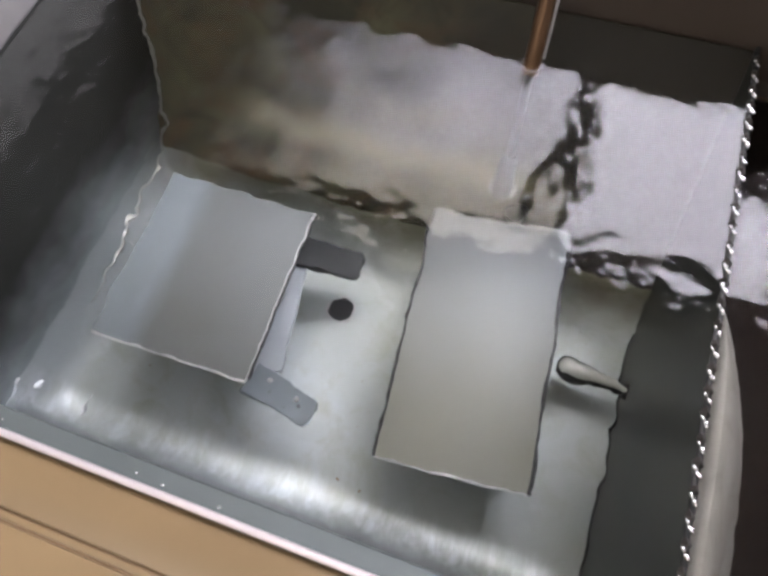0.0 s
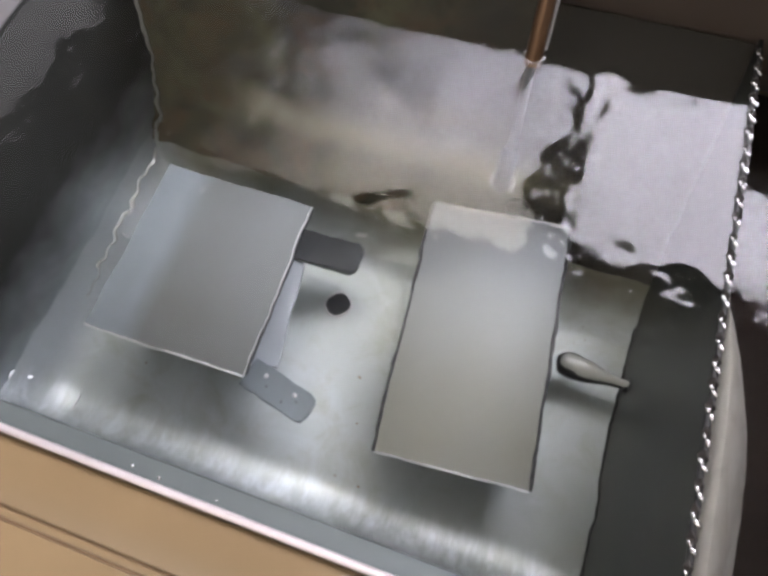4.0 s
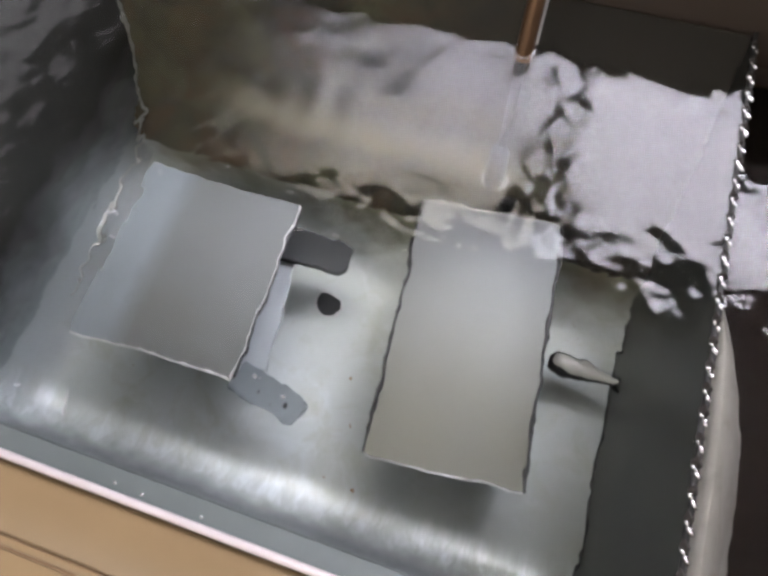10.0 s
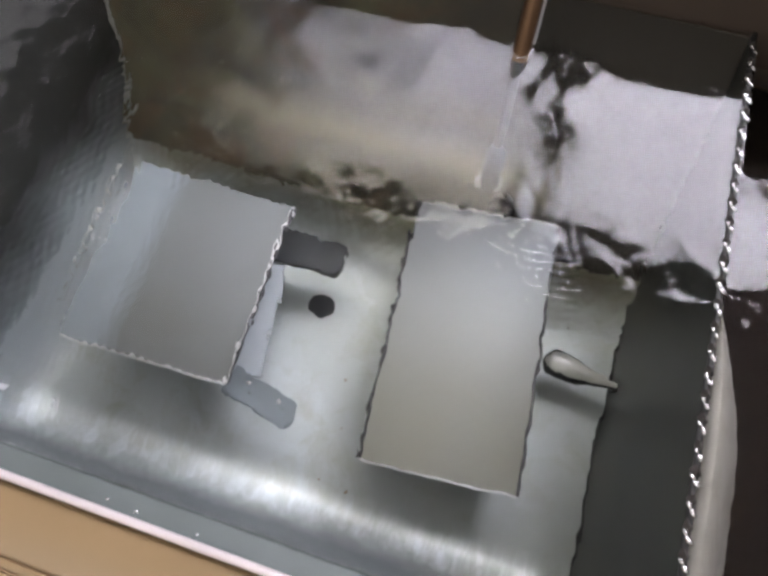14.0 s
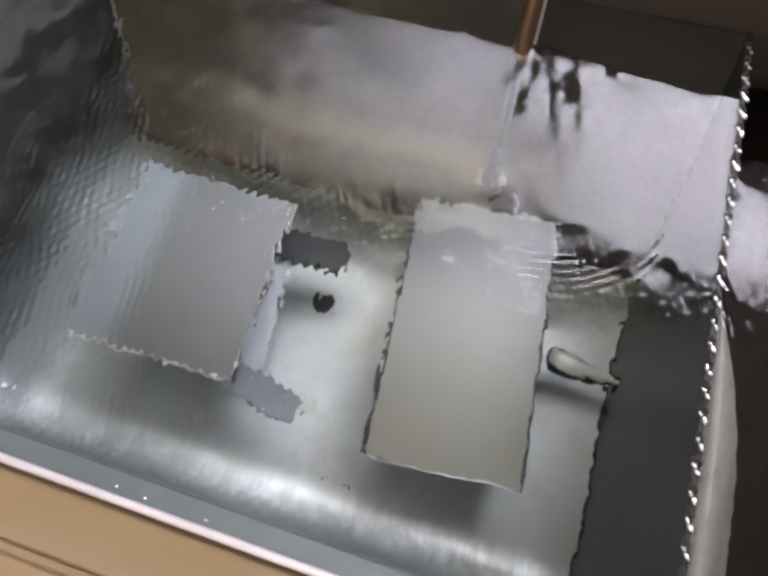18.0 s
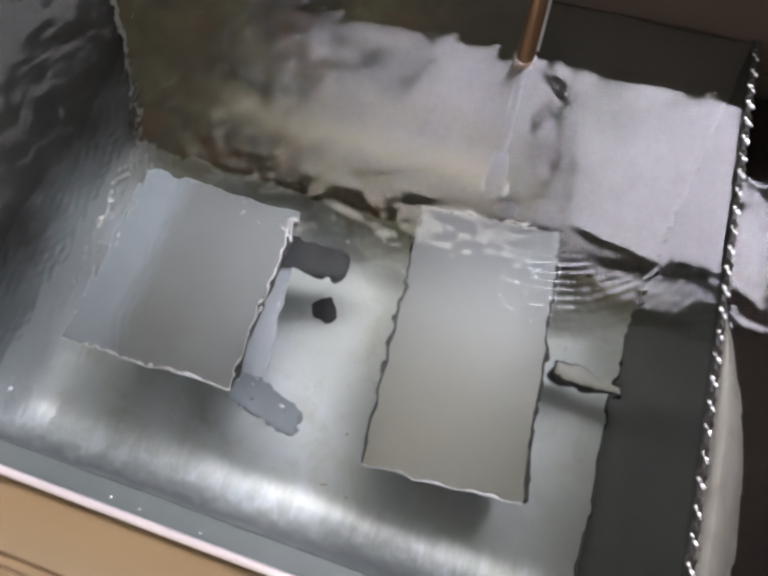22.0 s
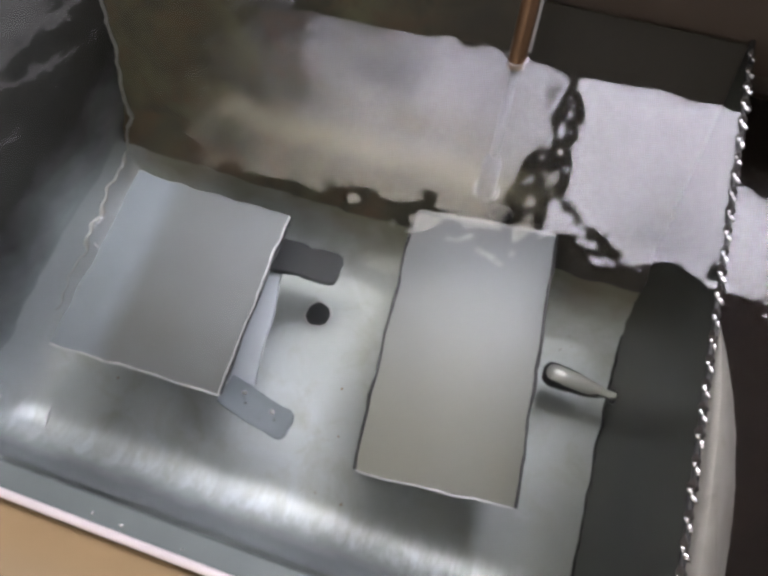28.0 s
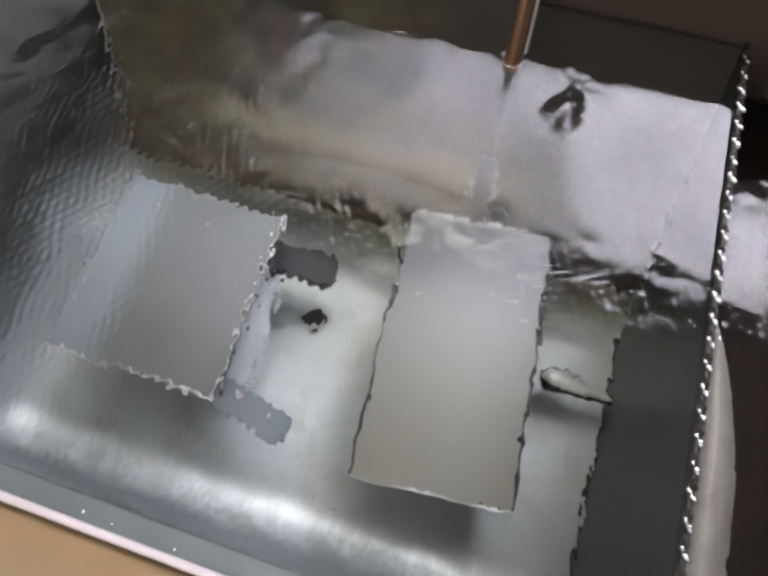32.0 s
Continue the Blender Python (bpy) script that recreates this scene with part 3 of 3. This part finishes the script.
def plate_left():
    t = thing("submerged_plate", "shorter dull steel plate on two dark brackets under water", "metal plate", pose(-0.199, 0.1235, 0.0, 0, 0, 0.8), group="plates in the tank")
    hx, hy, z = 0.0605, 0.0685, 0.093
    part("top_plate", box(-hx, hx, -hy, hy, z - 0.003, z, 0.0006), M_PLATE_DULL, t, "dull plate, bluish sheen painted along one side")
    part("support", box(hx - 0.05, hx - 0.036, -hy + 0.018, hy - 0.012, 0.0, z - 0.0032, 0.002), M_BLOCK, t, "grey upright support under the plate")
    # The shade below the plate's edge is put into this strip's dark colour.
    part("side_edge", box(hx + 0.0002, hx + 0.0014, -hy + 0.001, hy - 0.001, z - 0.004, z - 0.0008, 0.0003), M_EDGE, t, "plate edge strip, dark colour standing for shade")
    part("tie_bar", box(-0.026, 0.0, -0.047, 0.05, 0.0475, 0.0523, 0.0008), M_SKIRT, t, "pale flat bar between the brackets", at=pose(0.0665, -0.0045, 0.0, 0, 0, 6.5))
    part("edge_strip", box(hx - 0.0005, hx + 0.0004, -hy, hy, z + 0.0001, z + 0.0006, 0.0002), M_BRIGHT, t, "bright cut edge")
    part("front_edge", box(-hx, hx, -hy - 0.0012, -hy - 0.0002, z - 0.003, z + 0.0004, 0.0003), M_BRIGHT, t, "bright cut edge")
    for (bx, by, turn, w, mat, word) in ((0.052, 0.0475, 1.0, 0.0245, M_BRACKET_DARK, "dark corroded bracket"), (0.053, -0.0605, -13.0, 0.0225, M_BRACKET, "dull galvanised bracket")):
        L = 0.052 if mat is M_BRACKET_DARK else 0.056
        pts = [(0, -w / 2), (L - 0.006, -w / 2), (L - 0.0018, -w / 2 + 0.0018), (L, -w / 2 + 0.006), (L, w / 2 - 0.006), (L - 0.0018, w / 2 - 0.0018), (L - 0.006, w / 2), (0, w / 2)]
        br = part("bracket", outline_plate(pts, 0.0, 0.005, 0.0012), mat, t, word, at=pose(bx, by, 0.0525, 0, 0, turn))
        if mat is M_BRACKET:
            # Larger pale flecks paint glints, smaller dark ones the shade in crevices.
            for k, o, r in ((0.014, 0.0045, 0.0019), (0.019, -0.002, 0.0011), (0.04, 0.0035, 0.0021), (0.0445, -0.0005, 0.0012), (0.034, -0.006, 0.0009)):
                part("bracket_fleck", sweep([(k, o, 0.004), (k, o, 0.0056), (k + 0.0004, o, 0.0062)], [r, r, r * 0.5], sides=6), M_BRIGHT if r > 0.0015 else M_BRACKET_DARK, br, "small fleck with glint and crevice tones in its colour")
    return t


plate_right()
plate_left()


def level_probe():
    t = thing("level_probe", "bright teardrop steel probe fixed through the tank wall", "probe", pose(XR, 0.146, 0.03, 0, 0, -5))
    prof = [(-0.0555, 0.001), (-0.055, 0.004), (-0.0535, 0.0068), (-0.051, 0.0088), (-0.047, 0.0099), (-0.042, 0.0101), (-0.032, 0.0088), (-0.018, 0.006), (-0.006, 0.0038), (0.0, 0.0034)]
    # Dark body and pale face put the probe's shade and highlight into colour.
    part("bulb", sweep([(x, 0, 0) for x, r in prof], [r for x, r in prof], sides=24), M_EDGE, t, "probe body, dark for its shaded outline")
    face = sweep([(x * 0.95 - 0.0016, 0, 0) for x, r in prof], [r * 0.78 for x, r in prof], sides=24)
    part("face", face, M_PROBE_LIT, t, "upper face, pale for the light on it", at=Matrix.LocRotScale((0, 0.0003, 0.0042), None, (1, 1, 0.82)))
    part("collar", sweep([(-0.004, 0, 0), (-0.0005, 0, 0)], 0.006, sides=20), M_EDGE, t, "dark sealing collar")


level_probe()


def copper_rod():
    """Leans back over the rim; its lower end stands free in the water."""
    t = thing("copper_rod", "slim tarnished copper rod leaning in the water", "rod", pose(-0.012, 0.300, WATER))
    way = Vector((-0.05, 0.8, 1.0))
    part("shaft", sweep([way * -0.006, way * 0.1, way * 0.3], 0.0056, sides=18), M_ROD, t)
    # Added pale strip; the rod's bright edge is put into its colour.
    side = Vector((0.0066, -0.0006, 0.0))
    part("edge_highlight", sweep([side + way * 0.004, side + way * 0.3], 0.0009, sides=6), M_BRIGHT, t, "thin bright strip painting the rod's edge highlight")
    part("meniscus", sweep([Vector((0.0068 * math.cos(q), 0.0068 * math.sin(q), 0.0004)) for q in np.linspace(0, 2 * math.pi + 0.3, 24)], 0.0003, sides=6), M_CHROME, t, "bright ring of water round the rod")
    part("stem", sweep([way * -0.0062, way * -0.0585], 0.0032, sides=12), M_EDGE, t, "thin dark stem down to the sheath")
    tip = [(-0.058, 0.0045), (-0.062, 0.0064), (-0.08, 0.0066), (-0.083, 0.006), (-0.085, 0.0042), (-0.0858, 0.0012)]
    part("sheath", sweep([way * q for q, r in tip], [r for q, r in tip], sides=24), M_SHEATH, t, "pale blue-grey rounded sheath on the rod's end")
    # Added pale crescents paint the highlights at both sides of the sheath's end.
    for o in (-0.0078, 0.0078):
        part("edge_glint", sweep([Vector((o * k, 0, 0.002)) + way * q for q, k in ((-0.0755, 0.96), (-0.079, 1.03), (-0.0825, 0.98), (-0.085, 0.8))], [0.0004, 0.0011, 0.0011, 0.0004], sides=8), M_GLINT, t, "bright crescent painting the sheath's edge glint")


copper_rod()


def drain_outlet():
    t = thing("drain_outlet", "small dark round outlet in the sloping tank wall", "outlet", pose(0.006, back_y(0.061), 0.061, 57.4, 0, 0))
    bm = bmesh.new()
    ring = lambda r, z: [bm.verts.new((r * math.cos(q), r * math.sin(q), z)) for q in np.linspace(0, 2 * math.pi, 25)[:-1]]
    rows = [ring(0.0098, 0.0), ring(0.0098, 0.0045), ring(0.0088, 0.0052), ring(0.0074, 0.0045), ring(0.0074, 0.0008)]
    for r0, r1 in zip(rows, rows[1:]):
        for k in range(24):
            bm.faces.new((r0[k], r0[(k + 1) % 24], r1[(k + 1) % 24], r1[k]))
    bm.faces.new(rows[-1])
    part("collar", bm, M_EDGE, t, closed=False)
    part("hole", sweep([(0, 0, 0.001), (0, 0, 0.0016)], 0.0072, sides=24), M_HOLE, t, "dark open hole")


drain_outlet()


def overflow_weir():
    """Wet bright teeth along the top of the side wall, where the water runs over."""
    t = thing("overflow_weir", "toothed steel overflow weir at the water's edge", "weir", pose(XR + 0.0015, 0, WATER))
    part("strip", sweep([(0.0004 * math.sin(y * 247), y, -0.0006) for y in np.linspace(YF + 0.004, 0.355, 120)], 0.0018, sides=8), M_EDGE, t, "dark wet strip")
    bm = bmesh.new()
    bmesh.ops.create_uvsphere(bm, u_segments=10, v_segments=7, radius=1.0)
    me = link_mesh("drip", bm, M_CHROME)
    bm = bmesh.new()
    bmesh.ops.create_icosphere(bm, subdivisions=1, radius=1.0)
    bmesh.ops.delete(bm, geom=list(bm.verts), context="VERTS")
    tip = [bm.verts.new(p) for p in ((1, 0, 0), (0, 1, 0), (-1, 0, 0), (0, -1, 0), (0, 0, 1), (0, 0, -1))]
    for i in range(4):
        bm.faces.new((tip[i], tip[(i + 1) % 4], tip[4]))
        bm.faces.new((tip[(i + 1) % 4], tip[i], tip[5]))
    point = link_mesh("tooth", bm, M_TOOTH, smooth=False)
    rnd = random.Random(11)
    y = YF + 0.01
    while y < 0.35:
        z = rnd.uniform(0.85, 1.15)
        # The teeth's dark reflections are put into their material's colour.
        tooth = new("tooth", point)
        tooth.parent = t
        tooth.matrix_basis = Matrix.LocRotScale((-0.0004, y + 0.005, 0.0004), Euler((0, 0, rnd.uniform(-0.2, 0.2))), (0.0029 * z, 0.0048 * z, 0.0032 * z))
        for dx, dy, s in ((0.0006, -0.0006, 1.0), (-0.0014, 0.0024, 0.75)):
            ob = new("drip", me)
            ob.parent = t
            q = z * s * rnd.uniform(0.85, 1.2)
            ob.matrix_basis = Matrix.LocRotScale((dx, y + dy, 0.0012), Euler((0, 0, rnd.uniform(0.3, 1.0))), (0.0013 * q, 0.0024 * q, 0.0013 * q))
        y += 0.0127 + rnd.uniform(-0.0006, 0.0006)


overflow_weir()


# ---- water ----
def ripple_marker(label, at):
    """A small added marker, no real bubble; the ripples round it move with it."""
    bm = bmesh.new()
    bmesh.ops.create_uvsphere(bm, u_segments=12, v_segments=8, radius=0.0006)
    ob = part("ripple_marker", bm, M_CHROME, None, at=at)
    return tagged(ob, label, "bubble", group="air bubbles in the water")


B_SWELL = ripple_marker("tiny added marker that drives the water's ripples", pose(-0.34, 0.02, 0.1))
B_TRAIN = ripple_marker("tiny added marker that drives the water's ripples", pose(-0.345, 0.03, 0.1))
B_CROSS = ripple_marker("tiny added marker that drives the water's ripples", pose(-0.335, 0.01, 0.1))
B_CHOP = ripple_marker("tiny added marker that drives the water's ripples", pose(-0.33, 0.04, 0.1))
B_RING = ripple_marker("tiny added marker that drives the ripple rings", pose(0.05, 0.26, 0.1))
B_ARC = ripple_marker("tiny added marker that drives the ripple arcs", pose(0.02, 0.225, 0.1))
DEEP = 0.1      # a marker this deep makes no ripple
RISE = 0.06     # full ripples when it has risen by this much


def water():
    n = Nodes("clear_water")
    n.set(color=(0.965, 0.985, 0.965), rough=0.0, trans=1.0, ior=1.333)

    def local(ob, scale=(1, 1, 1), turn=0.0):
        c = n.add("ShaderNodeTexCoord")
        c.object = ob
        m = n.add("ShaderNodeMapping")
        m.inputs["Scale"].default_value = scale
        m.inputs["Rotation"].default_value = (0, 0, radians(turn))
        n.link(c.outputs["Object"], m.inputs["Vector"])
        return m.outputs["Vector"]

    def split(v):
        x = n.add("ShaderNodeSeparateXYZ")
        n.link(v, x.inputs[0])
        return x.outputs

    def risen(ob):
        # the surface lies WATER - height above the marker
        up = split(local(ob))[2]
        return n.math("DIVIDE", n.math("SUBTRACT", WATER - DEEP, up), RISE, True)

    # slow swell
    swell = n.add("ShaderNodeTexNoise")
    swell.inputs["Scale"].default_value = 55.0
    swell.inputs["Detail"].default_value = 2.0
    swell.inputs["Roughness"].default_value = 0.4
    n.link(local(B_SWELL, (1.0, 1.0, 2.4)), swell.inputs["Vector"])
    total = n.math("MULTIPLY", swell.outputs["Fac"], n.math("MULTIPLY", n.math("ADD", n.math("MULTIPLY", risen(B_CHOP), 0.75), 0.25), SWELL))
    # trains of fine ripples
    here = split(n.coord.outputs["Object"])
    centre = n.math("ADD", n.math("MULTIPLY", n.math("MINIMUM", n.math("ADD", here[0], 0.13), 0.0), 0.62), 0.19)
    zone = n.math("SUBTRACT", 1.5, n.math("DIVIDE", n.math("ABSOLUTE", n.math("SUBTRACT", here[1], centre)), 0.052), True)
    low = n.math("MULTIPLY", n.math("MULTIPLY", n.math("ADD", here[1], 0.04), 12.0, True), n.math("MULTIPLY", n.math("SUBTRACT", 0.28, here[1]), 16.0, True))
    left = n.math("MULTIPLY", n.math("SUBTRACT", -0.06, here[0]), 14.0, True)
    zone = n.math("MAXIMUM", zone, n.math("MULTIPLY", low, n.math("ADD", n.math("MULTIPLY", left, 0.55), 0.4)))
    calm = n.math("MULTIPLY", n.math("ADD", here[0], 0.315), 22.0, True)
    zone, low = n.math("MULTIPLY", zone, calm), n.math("MULTIPLY", low, calm)
    zone = n.math("MULTIPLY", zone, n.math("ADD", n.math("MULTIPLY", n.math("MULTIPLY", n.math("SUBTRACT", 0.02, here[0]), 12.0, True), 0.5), 0.5))
    for ob, turn, lam, height, patch in ((B_TRAIN, -22.0, 0.0052, TRAIN * 0.8, 52.0), (B_TRAIN, -6.0, 0.0049, TRAIN * 0.65, 61.0), (B_CROSS, 34.0, 0.0058, TRAIN * 0.6, 33.0)):
        w = n.add("ShaderNodeTexWave", wave_type="BANDS", bands_direction="X", wave_profile="SIN")
        w.inputs["Scale"].default_value = 0.314 / lam
        w.inputs["Distortion"].default_value = 7.0
        w.inputs["Detail"].default_value = 1.0
        w.inputs["Detail Scale"].default_value = 0.28
        n.link(local(ob, turn=turn), w.inputs["Vector"])
        p = n.add("ShaderNodeTexNoise")
        p.inputs["Scale"].default_value = patch
        p.inputs["Detail"].default_value = 3.0
        n.link(local(ob), p.inputs["Vector"])
        mask = n.ramp(p.outputs["Fac"], (0.42, 0.0), (0.58, 1.0))
        a = n.math("MULTIPLY", n.math("MULTIPLY", risen(ob), zone), mask)
        total = n.math("ADD", total, n.math("MULTIPLY", n.math("MULTIPLY", w.outputs["Fac"], a), height))
    # broken chop among the trains
    c = n.add("ShaderNodeTexNoise")
    c.inputs["Scale"].default_value = 120.0
    c.inputs["Detail"].default_value = 1.5
    n.link(local(B_CROSS, (1, 1, 3)), c.inputs["Vector"])
    total = n.math("ADD", total, n.math("MULTIPLY", c.outputs["Fac"], n.math("MULTIPLY", n.math("MULTIPLY", risen(B_TRAIN), low), 0.0003)))
    # rings where a marker comes up
    x, y, z = split(local(B_RING))
    r = n.math("SQRT", n.math("ADD", n.math("MULTIPLY", x, x), n.math("MULTIPLY", y, y)))
    near = n.math("DIVIDE", n.math("SUBTRACT", 0.034, r), 0.02, True)
    rings = n.math("MULTIPLY", n.math("SINE", n.math("MULTIPLY", r, 1150.0)), n.math("MULTIPLY", near, risen(B_RING)))
    total = n.math("ADD", total, n.math("MULTIPLY", rings, 0.00008))
    # wide arcs running out on one side
    x, y, z = split(local(B_ARC))
    r = n.math("SQRT", n.math("ADD", n.math("MULTIPLY", x, x), n.math("MULTIPLY", y, y)))
    away = n.math("MULTIPLY", n.math("DIVIDE", n.math("SUBTRACT", n.math("MULTIPLY", x, 1.6), n.math("MULTIPLY", y, 0.7)), r), 1.1, True)
    band = n.math("MULTIPLY", n.math("DIVIDE", n.math("SUBTRACT", r, 0.024), 0.012, True), n.math("DIVIDE", n.math("SUBTRACT", 0.115, r), 0.03, True))
    p = n.add("ShaderNodeTexNoise")
    p.inputs["Scale"].default_value = 21.0
    p.inputs["Detail"].default_value = 2.0
    n.link(local(B_ARC), p.inputs["Vector"])
    bent = n.math("ADD", n.math("MULTIPLY", r, 1300.0), n.math("MULTIPLY", p.outputs["Fac"], 9.0))
    arcs = n.math("MULTIPLY", n.math("SINE", bent), n.math("MULTIPLY", n.math("MULTIPLY", band, away), risen(B_ARC)))
    arcs = n.math("MULTIPLY", arcs, n.ramp(p.outputs["Fac"], (0.4, 0.0), (0.56, 1.0)))
    total = n.math("ADD", total, n.math("MULTIPLY", arcs, 0.00009))
    b = n.add("ShaderNodeBump")
    b.inputs["Strength"].default_value = 1.0
    b.inputs["Distance"].default_value = 1.0
    n.link(total, b.inputs["Height"])
    n.link(b.outputs["Normal"], n.bsdf.inputs["Normal"])

    bm = bmesh.new()
    nx, ny = 240, 200
    rnd = random.Random(4)
    waves = []
    for k in range(30):
        lam = rnd.uniform(0.014, 0.06)
        a = rnd.uniform(0, 2 * math.pi)
        waves.append((2 * math.pi / lam * math.cos(a), 2 * math.pi / lam * math.sin(a), rnd.uniform(0, 6.28), lam * RELIEF))
    x0, x1, y0, y1 = side_x(WATER) - 0.006, XR + 0.0005, YF - 0.005, back_y(WATER) + 0.006
    xs, ys = np.linspace(x0, x1, nx + 1), np.linspace(y0, y1, ny + 1)
    X, Y = np.meshgrid(xs, ys, indexing="ij")
    Z = sum(a * np.sin(kx * X + ky * Y + p) for kx, ky, p, a in waves)
    verts = np.stack([X, Y, Z], -1).reshape(-1, 3).tolist()
    w = ny + 1
    faces = [(i * w + j, (i + 1) * w + j, (i + 1) * w + j + 1, i * w + j + 1) for i in range(nx) for j in range(ny)]
    me = bpy.data.meshes.new("water")
    me.from_pydata(verts, [], faces)
    me.materials.append(n.mat)
    for p in me.polygons:
        p.use_smooth = True
    ob = new("water", me)
    ob.location.z = WATER
    ob.visible_shadow = False
    tagged(ob, "clear rippled water filling the steel tank", "water", kind="structure")
    low = new("channel_water", bpy.data.meshes.new("channel_water"))
    nx, ny = 40, 110
    X, Y = np.meshgrid(np.linspace(XR + 0.0035, XR + 0.127, nx + 1), np.linspace(y0, y1, ny + 1), indexing="ij")
    Z = sum(a * np.sin(kx * X + ky * Y + p + 1.3) for kx, ky, p, a in waves)
    w = ny + 1
    faces = [(i * w + j, (i + 1) * w + j, (i + 1) * w + j + 1, i * w + j + 1) for i in range(nx) for j in range(ny)]
    Z = 0.6 * Z - 0.517 * (Y - 0.171) ** 2   # bulge shaped so the panel's reflection fits the camera's view
    low.data.from_pydata(np.stack([X, Y, Z], -1).reshape(-1, 3).tolist(), [], faces)
    low.data.materials.append(n.mat)
    for p in low.data.polygons:
        p.use_smooth = True
    low.matrix_basis = pose(0, 0, WATER - 0.008)
    low.visible_shadow = False
    tagged(low, "water running off in the overflow channel", "water", kind="structure")
    return ob


SWELL = 0.0012   # height of the slow swell in metres
TRAIN = 0.0002   # height of the fine ripples
RELIEF = 0.0006   # steepness of the standing waves
WATER_SHEET = water()


# ---- what moves ----
def motions():
    # the water sways a little in the tank
    walk(WATER_SHEET, [(t / 2, pose(0.0035 * math.sin(t * 0.95), 0.003 * math.cos(t * 1.15), WATER)) for t in range(0, 65)])
    walk(B_SWELL, [(t, pose(-0.34, 0.02 + 0.0006 * t, 0.02 + 0.0045 * t)) for t in range(0, 33, 4)])
    force = ((0, 0), (5, 0.05), (5.5, 0.35), (6, 0.45), (7, 0.85), (7.5, 0.9), (8, 0.6), (8.5, 0.35), (9, 0.12), (12.5, 0.08), (13, 0.25), (14, 0.5), (14.5, 0.6),
             (16.5, 0.85), (17, 1), (20, 1), (21, 0.9), (21.5, 0.7), (22, 0.4), (22.5, 0.2), (23.5, 0.06), (28.8, 0.0), (29.3, 0.4), (29.6, 0.7), (30, 0.95), (32, 1.0))
    walk(B_TRAIN, [(t, pose(-0.345 + 0.012 * math.sin(t * 1.3), 0.03, DEEP + RISE * f)) for t, f in force])
    walk(B_CROSS, [(t, pose(-0.335 + 0.012 * math.cos(t * 1.1), 0.01, DEEP + RISE * f)) for t, f in force])
    chop = ((0, 0.5), (1.5, 0.35), (3, 0.15), (5.5, 0.4), (7, 0.5), (9, 0.7), (11, 0.8), (13, 0.65), (14.5, 0.5), (17, 0.5), (21, 0.7), (22, 1), (23, 1), (24, 0.85), (25, 0.65),
            (27.5, 0.4), (28.5, 0.3), (29.5, 0.45), (32, 0.6))
    walk(B_CHOP, [(t, pose(-0.33, 0.04, DEEP + RISE * f)) for t, f in chop])
    arc = ((0, 0), (6, 0.08), (7, 0.5), (7.5, 0.7), (8.5, 0.7), (9.5, 0.2), (12, 0.1), (13.5, 0.6), (14.5, 0.6), (17, 0.9), (21, 0.8), (22, 0.9), (23, 0.4), (25, 0.1), (28, 0), (30, 0.3), (32, 0.5))
    walk(B_ARC, [(t, pose(0.02 + 0.004 * math.sin(t), 0.225, DEEP + RISE * f)) for t, f in arc])
    rows = [(0, pose(0.06, 0.27, DEEP - 0.03))]
    for t, x, y in ((2.5, 0.045, 0.285), (21.8, 0.05, 0.27), (24.0, 0.06, 0.29), (28.0, 0.0943, 0.2168), (30.0, 0.0, 0.28), (31.8, 0.08, 0.25)):
        rows += [(t - 0.6, pose(x, y, DEEP - 0.03)), (t - 0.1, pose(x, y, DEEP + RISE)), (t + 0.1, pose(x, y, DEEP + RISE))]
        if t < 31:
            rows.append((t + 0.7, pose(x, y, DEEP - 0.03)))
    rows.append((32, pose(0.08, 0.25, DEEP + RISE)))
    walk(B_RING, rows)


motions()
